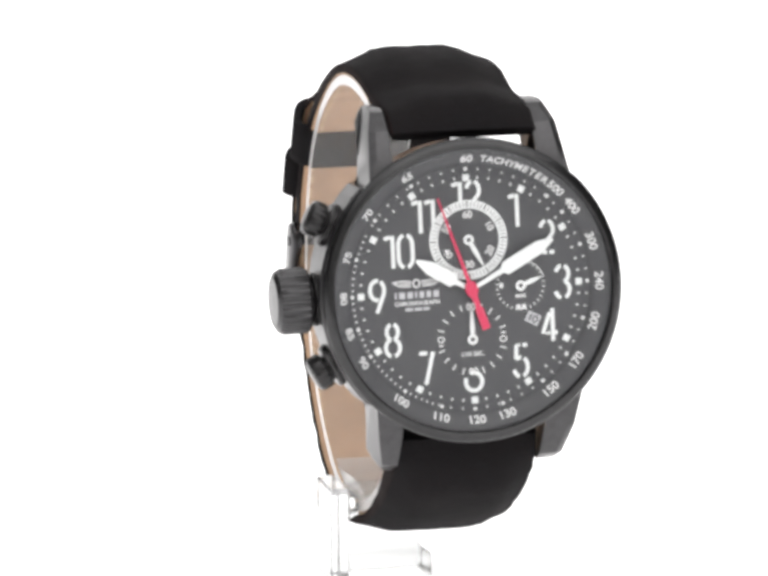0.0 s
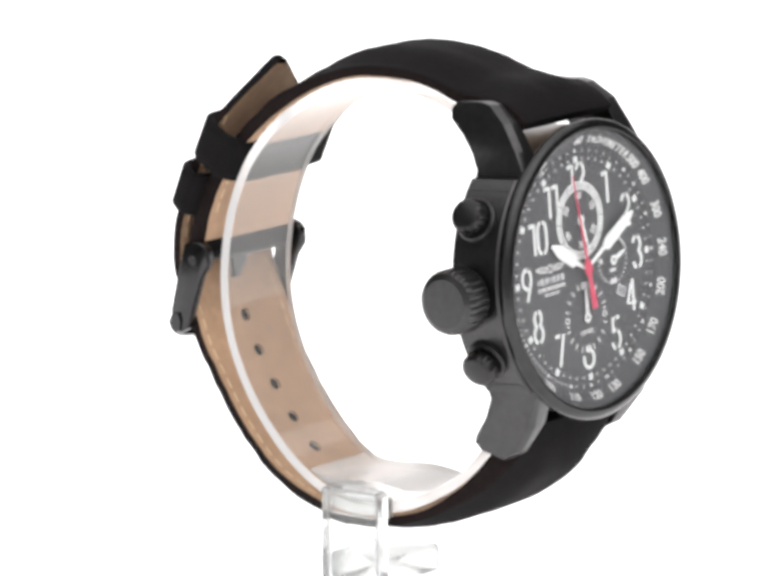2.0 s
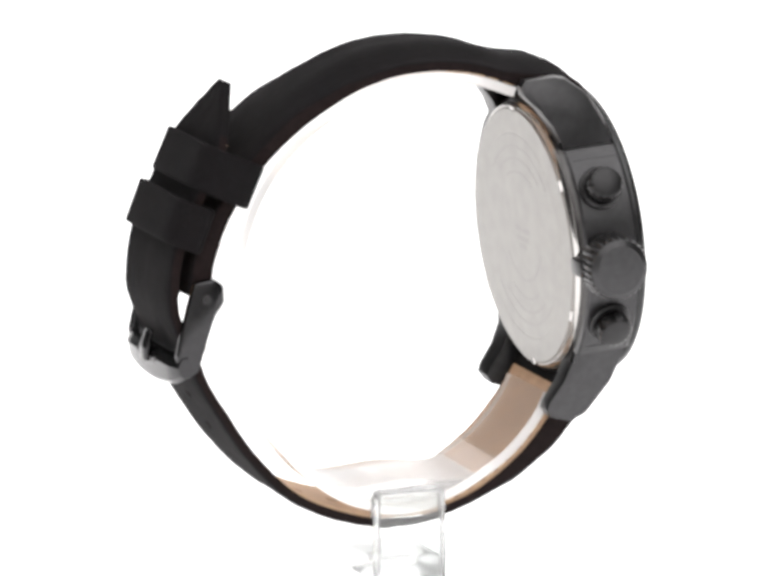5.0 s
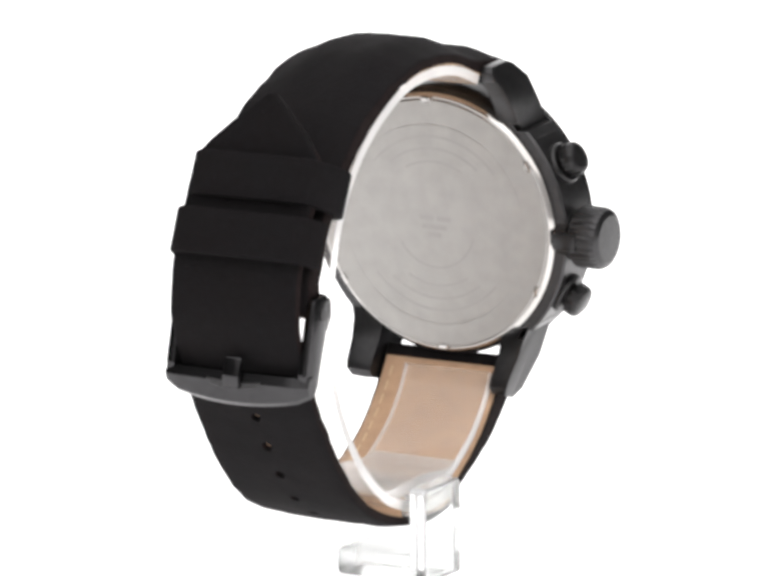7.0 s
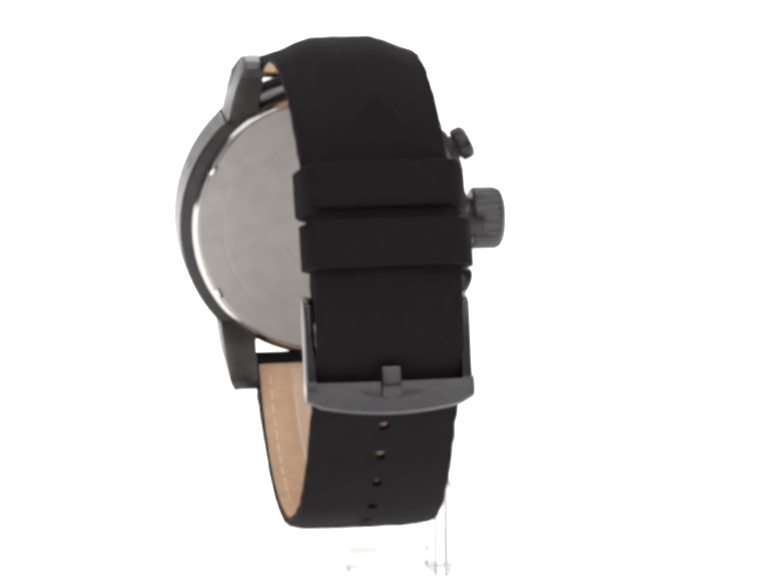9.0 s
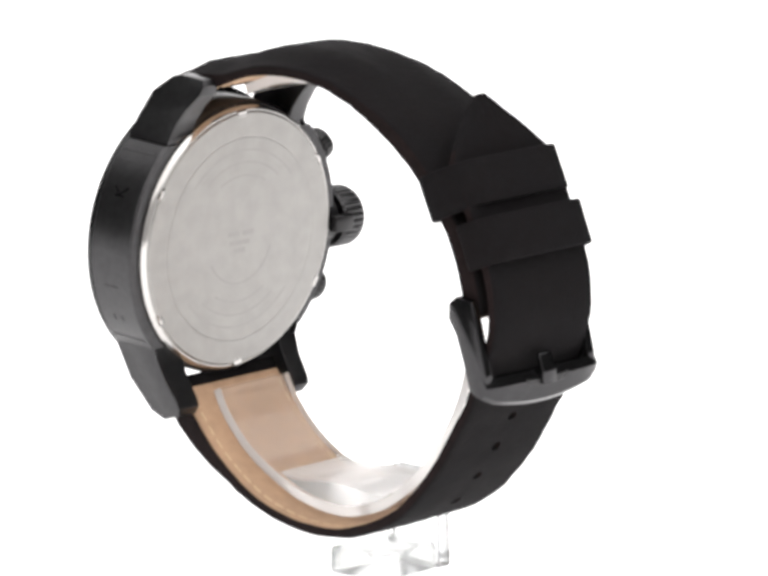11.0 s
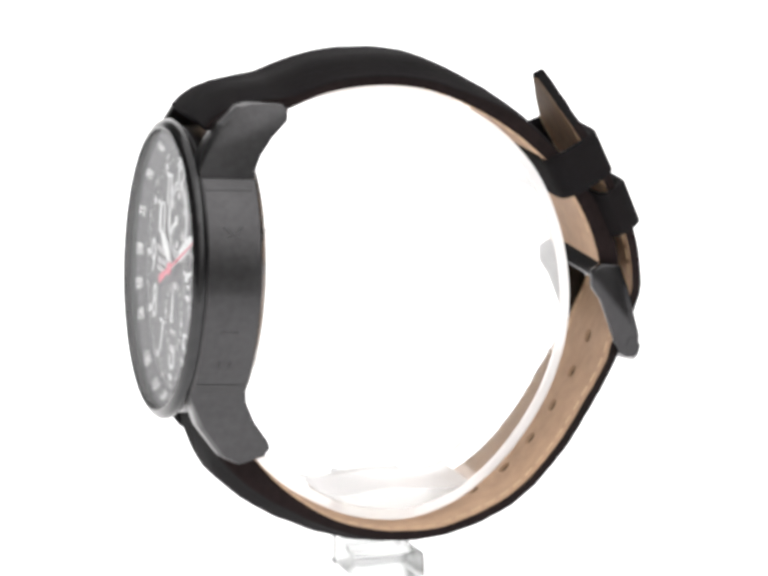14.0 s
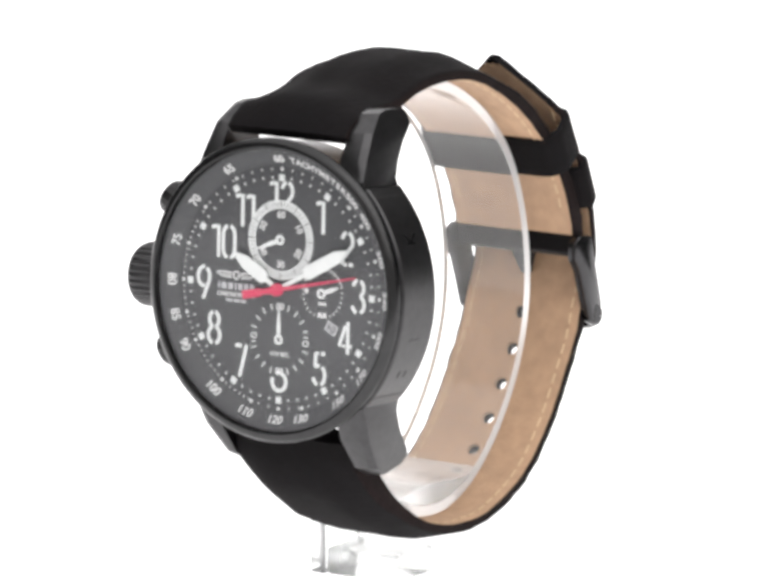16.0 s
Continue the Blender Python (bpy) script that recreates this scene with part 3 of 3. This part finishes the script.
def build_print():
    spots = {"1": (7.4, 11.6), "2": (12.4, 7.2), "3": (14.7, 0.1), "4": (12.3, -6.4), "5": (7.6, -11.6), "7": (-7.3, -11.7),
             "8": (-12.5, -7.0), "9": (-14.6, -0.2), "10": (-10.9, 6.5), "11": (-6.8, 11.6)}
    for text, (x, y) in spots.items():
        part("numeral", mesh_of(*merged(numeral(text, x, y, 2.2, 5.0, 0.6))), LUME, dial)
    part("counter_disc", mesh_of(*disc(6.1, 0.1, 0.12, 72)), DIAL, dial, "", on_dial(0, 7.6, 0, 0))
    bits = numeral("12", 0, 14.0, 2.2, 5.0, 0.6)
    part("numeral", mesh_of(*merged(bits)), LUME, dial)
    part("numeral", mesh_of(*merged([ribbon(arc(0, -14.3, 1.3, 1.4, 110, -205, 20), 0.62)])), LUME, dial)
    for k in range(12):
        x, y = clock(30 * k, 17.15)
        part("hour_marker", bevelled(*box(-0.52, 0.52, -0.52, 0.52, 0.02, 0.2), 0.06, 1), LUME, dial, "", on_dial(x, y, -30 * k, 0))
    bits = []
    for k in range(60):
        if k % 5:
            a = 6 * k
            bits.append(ribbon([clock(a, 16.95), clock(a, 17.35)], 0.25))
    for k in range(0, 360, 3):
        if k % 6 == 0 or 200 < k < 300:
            bits.append(ribbon([clock(k, 18.25), clock(k, 18.6)], 0.2))
    tagged(part("minute_track", mesh_of(*merged(bits)), PRINT, dial, "white minute dots and ticks"), kind="stuff")
    for v in (60, 65, 70, 75, 80, 85, 90, 100, 110, 120, 130, 150, 170, 200, 240, 300, 400, 500):
        a = (3600 / v) * 6 % 360
        part("scale_dot", mesh_of(*disc(0.3, 0.02, 0.12, 12)), PRINT, dial, "", on_dial(*clock(a, 18.5), 0, 0))
        lettering(str(v), 1.9, "scale_number", PRINT, dial, on_flange(a, 100 < a < 275))
    for i, ch in enumerate("TACHYMETER"):
        a = 7.5 + 29.5 * i / 9
        lettering(ch, 1.65, "scale_letter", PRINT, dial, on_flange(a, False))
    # running-seconds counter
    sub = part("seconds_counter", mesh_of(*lathe([(4.8, 0.13), (6.12, 0.13), (6.12, 0.2), (4.8, 0.17)], 72)), LUME, dial, "white-ringed seconds counter", on_dial(0, 7.6, 0, 0))
    bits = [ribbon([clock(6 * k, 5.05), clock(6 * k, 5.85 if k % 5 else 6.0)], 0.11 if k % 5 else 0.2, 0.18, 0.23) for k in range(60)]
    tagged(part("ticks", mesh_of(*merged(bits)), INK, sub), kind="stuff")
    for k, text in enumerate(("60", "10", "20", "30", "40", "50")):
        x, y = clock(60 * k, 3.85)
        lettering(text, 1.5, "counter_number", PRINT, sub, on_dial(x, y, -60 * k + (180 if k in (2, 3, 4) else 0), 0.16))
    # tenth-second counter
    bits = [ribbon([clock(18 * k, 4.6), clock(18 * k, 5.6)], 0.2) for k in range(20) if k not in (0, 5, 10, 15)]
    sub = part("tenths_counter", mesh_of(*merged(bits)), PRINT, dial, "white tick ring of the tenths counter", on_dial(0, -7.75, 0, 0))
    lettering("00", 1.5, "counter_number", PRINT, sub, on_dial(0, 5.0))
    lettering("00", 1.5, "counter_number", PRINT, sub, on_dial(0, -5.0))
    for x, r in ((-4.9, 90), (4.9, -90)):
        part("counter_mark", mesh_of(*merged([ribbon([(-0.7, -0.3), (-0.7, 0.35)], 0.25), ribbon(arc(0.25, 0, 0.4, 0.5, 0, 360, 14), 0.2)])), PRINT, sub, "", on_dial(x, 0, r, 0))
    lettering("1/10 SEC.", 0.95, "counter_text", PRINT, sub, on_dial(0, -2.3))
    # date counter
    bits = [ribbon([clock(12 * k, 3.45), clock(12 * k, 3.9)], 0.16) for k in range(30)]
    bits.append(ribbon(arc(0, 0, 3.9, 3.9, 20, 90, 14), 0.14))
    sub = part("small_counter", mesh_of(*merged(bits)), PRINT, dial, "small ticked counter", on_dial(7.9, 0.0, 0, 0))
    bits = [ribbon([(-0.8 + 0.42 * k, -1.6), (-0.5 + 0.42 * k, -1.6)], 0.5) for k in range(4)]
    bits += [ribbon([(-0.75, -3.3), (-0.1, -3.3)], 0.75), ribbon([(0.15, -3.3), (0.75, -3.3)], 0.75), ribbon([(-3.3, 0.2), (-2.7, 0.2)], 0.8)]
    part("counter_mark", mesh_of(*merged(bits)), PRINT, sub)
    # date window
    dw = part("date_window", bevelled(*box(-1.1, 1.1, -0.85, 0.85, 0.02, 0.12), 0.05, 1), DATE, dial, "pale grey date window", on_dial(9.7, -5.2, -28, 0))
    part("date_figure", mesh_of(*merged([ribbon([(-0.5, -0.5), (-0.5, 0.5)], 0.3, 0.12, 0.16), ribbon(arc(0.35, 0, 0.35, 0.5, 0, 360, 12), 0.22, 0.12, 0.16)])), INK, dw)
    # maker's mark as plain shapes
    bits = []
    for s in (-1, 1):
        bits.append(ribbon([(s * 0.75, 0.55), (s * 2.2, 0.75), (s * 3.7, 0.6)], 0.22))
        bits.append(ribbon([(s * 3.7, 0.6), (s * 2.6, 0.0), (s * 0.9, -0.1)], 0.22))
        bits.append(ribbon([(s * 0.9, 0.25), (s * 2.6, 0.35)], 0.16))
    bits.append(ribbon(arc(0, 0.3, 0.5, 0.6, 0, 360, 18), 0.22))
    mark = part("maker_mark", mesh_of(*merged(bits)), PRINT, dial, "white winged emblem over lettering bars", on_dial(-8.4, 1.15, 0, 0))
    for k, w in enumerate((0.28, 0.95, 0.85, 0.3, 0.75, 0.7, 0.85)):
        x = -3.45 + sum((0.28, 0.95, 0.85, 0.3, 0.75, 0.7, 0.85)[:k]) + 0.37 * k
        part("lettering_bar", mesh_of(*ribbon([(x, -1.45), (x + w, -1.45)], 1.0)), DATE, mark)
    lettering("CHRONOGRAPH", 0.92, "small_text", PRINT, mark, on_dial(0, -2.75))
    for x0, x1 in ((-1.9, -0.7), (-0.45, 0.75), (0.95, 1.9)):
        part("lettering_bar", mesh_of(*ribbon([(x0, -3.65), (x1, -3.65)], 0.45)), DATE, mark)


def flat(poly, z0, z1, bevel=0.08):
    vs, fs = prism(poly, z0, z1, lambda p, z: (p[0], p[1], z))
    return bevelled(vs, fs, bevel, 1)


def paddle(length, w, stem):
    return [(-0.3, 0.2), (-0.42, stem), (-w / 2, stem + 0.6), (-w / 2 * 0.95, length - 2.4), (-0.25, length), (0.25, length), (w / 2 * 0.95, length - 2.4), (w / 2, stem + 0.6), (0.42, stem), (0.3, 0.2)]


def hand_pose(x, y, clockwise, z=0.0):
    return CASE @ on_dial(x, y, -clockwise, z)


def build_pointers():
    part("hour_hand", flat(paddle(9.8, 2.3, 2.6), 0.55, 0.75), LUME, watch, "white paddle hour hand", hand_pose(0, 0, -59.5))
    part("minute_hand", flat(paddle(14.8, 2.2, 5.6), 0.85, 1.05), LUME, watch, "white paddle minute hand", hand_pose(0, 0, 62))
    red = part("sweep_hand", flat([(-0.12, 15.2), (-0.3, 1.4), (-0.75, 1.1), (-0.95, 0.5), (-0.95, -0.5), (-0.5, -1.1), (-0.4, -2.6), (-0.62, -3.2), (-0.66, -6.5), (0.66, -6.5), (0.62, -3.2),
               (0.4, -2.6), (0.5, -1.1), (0.95, -0.5), (0.95, 0.5), (0.75, 1.1), (0.3, 1.4), (0.12, 15.2)], 1.15, 1.3, 0.05), RED, watch, "red central sweep hand with counterweight", hand_pose(0, 0, -20))

    def small(length):
        vs, fs = prism([(-0.12, length), (-0.38, 1.9), (-0.3, 0.6), (0.3, 0.6), (0.38, 1.9), (0.12, length)], 0.3, 0.42, lambda p, z: (p[0], p[1], z))
        ring = lathe([(0.35, 0.3), (0.8, 0.3), (0.8, 0.45), (0.35, 0.45)], 24)
        return mesh_of(*merged([(vs, fs), ring]))
    sec = part("seconds_hand", small(4.6), LUME, watch, "small white running-seconds hand", hand_pose(0, 7.6, 155))
    part("tenths_hand", small(4.6), LUME, watch, "small white tenths hand", hand_pose(0, -7.75, 0))
    part("counter_hand", small(3.3), LUME, watch, "small white counter hand", hand_pose(7.9, 0.0, 70))
    return red, sec


build_print()
SWEEP, SECONDS = build_pointers()


# ---- acrylic stand ----
def build_stand():
    vs, fs, n = [], [], 90
    loop = Path([(-20.5, 31.9), (-13.5, 34.3), (-5.8, 35.1), (2, 34.2), (9.4, 31.2), (16.6, 26.3), (22.2, 20.0), (25.6, 13), (27.6, 5), (28.0, -3), (26.6, -11),
                 (23, -19), (17, -26.8), (10, -32.3), (3, -34.9), (-3, -35.1), (-9.5, -33.7), (-15.5, -30.8), (-20.0, -27.8), (-23.4, -24.4), (-25.6, -21.4), (-27.0, -18.6)], 1)
    for k in range(n + 1):
        u = loop.length * k / n
        q, w = loop.at(u), loop.normal(u)
        for r in (0.0, 1.6):
            # the ring sits a little askew, like the strap
            mid = 1.3 + (28 - q[0]) * (0.036 if q[1] < 0 else 0.012)
            for x in (mid - 7.95, mid + 7.95):
                vs.append((x, q[0] - w[0] * r, q[1] - w[1] * r + LIFT))
    for k in range(n):
        b = 4 * k
        for i, j in ((0, 1), (1, 3), (3, 2), (2, 0)):
            fs.append((b + i, b + j, b + 4 + j, b + 4 + i))
    fs += [(0, 1, 3, 2), tuple(4 * n + i for i in (2, 3, 1, 0))]
    ring_mesh = mesh_of(vs, fs, sharp=40)
    ring = part("ring", ring_mesh, ACRYLIC, stand, "clear acrylic C-shaped ring")
    ring_mesh.materials.append(FROSTED)
    for f in ring_mesh.polygons:
        if abs(f.normal.x) > 0.7:
            f.material_index = 1
    plate = [(-6.5, -LIFT + 0.1), (4.9, -LIFT + 0.1), (4.9, -31.4), (4.3, -30.8), (-5.9, -30.8), (-6.5, -31.4)]
    vs, fs = prism(plate, -10.3, -7.3, lambda p, x: (x, p[0], p[1] + LIFT))
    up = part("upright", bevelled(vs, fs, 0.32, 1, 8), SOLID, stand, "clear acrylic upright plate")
    foot = part("foot", bevelled(*box(-7.25, 6.3, -6.5, 4.9, 0.1, 4.7), 0.9, 3, 30), FOOT, stand, "clear acrylic foot")
    bridge = part("bridge", bevelled(*box(-7.28, -5.7, -6.3, 4.7, LIFT - 35.6, LIFT - 32.2), 0.3, 2, 30), SOLID, stand, "clear acrylic joint between upright and ring")
    # dark internal reflections along the upright's edges, put into the bevel tint
    up.data.materials.append(DARK_LINE)
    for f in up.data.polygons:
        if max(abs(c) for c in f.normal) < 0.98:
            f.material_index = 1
    floor_line = [loop.at(u) - loop.normal(u) * 1.65 for u in np.linspace(loop.nearest(12, -31), loop.nearest(-14.5, -31.8), 19)]
    low = [(q[0], q[1]) for q in floor_line]
    top = [(y, z + 0.05 + 3.4 * math.sin(math.pi * k / 18) ** 1.6) for k, (y, z) in enumerate(low)]
    low = low[::-1]
    vs, fs = prism(top + low, -5.5, 10.2, lambda p, x: (x, p[0], p[1] + LIFT))
    saddle = part("saddle", mesh_of(vs, fs, sharp=40), HAZY, stand, "thick hazy acrylic saddle in the ring")
    for o in (ring, up, foot, saddle, bridge):
        o.visible_shadow = False


build_stand()


# ---- what moves: the turntable's even turn, and the running pointers ----
def motions():
    START, RATE = 12.8, 19.485
    turn = [(k * 0.5, pose(0, 0, 0, 0, 0, START + RATE * k * 0.5)) for k in range(33)]
    walk(watch, turn)
    walk(stand, turn)
    for ob, x, y, first in ((SWEEP, 0, 0, -18.5), (SECONDS, 0, 7.6, 152)):
        rows = [(0, hand_pose(x, y, first))]
        for k in range(1, 16):
            rows += [(k - 0.1, hand_pose(x, y, first + 6.25 * (k - 1))), (k + 0.1, hand_pose(x, y, first + 6.25 * k))]
        rows += [(15.9, hand_pose(x, y, first + 6.25 * 15)), (16, hand_pose(x, y, first + 6.25 * 15.5))]
        walk(ob, rows)


motions()
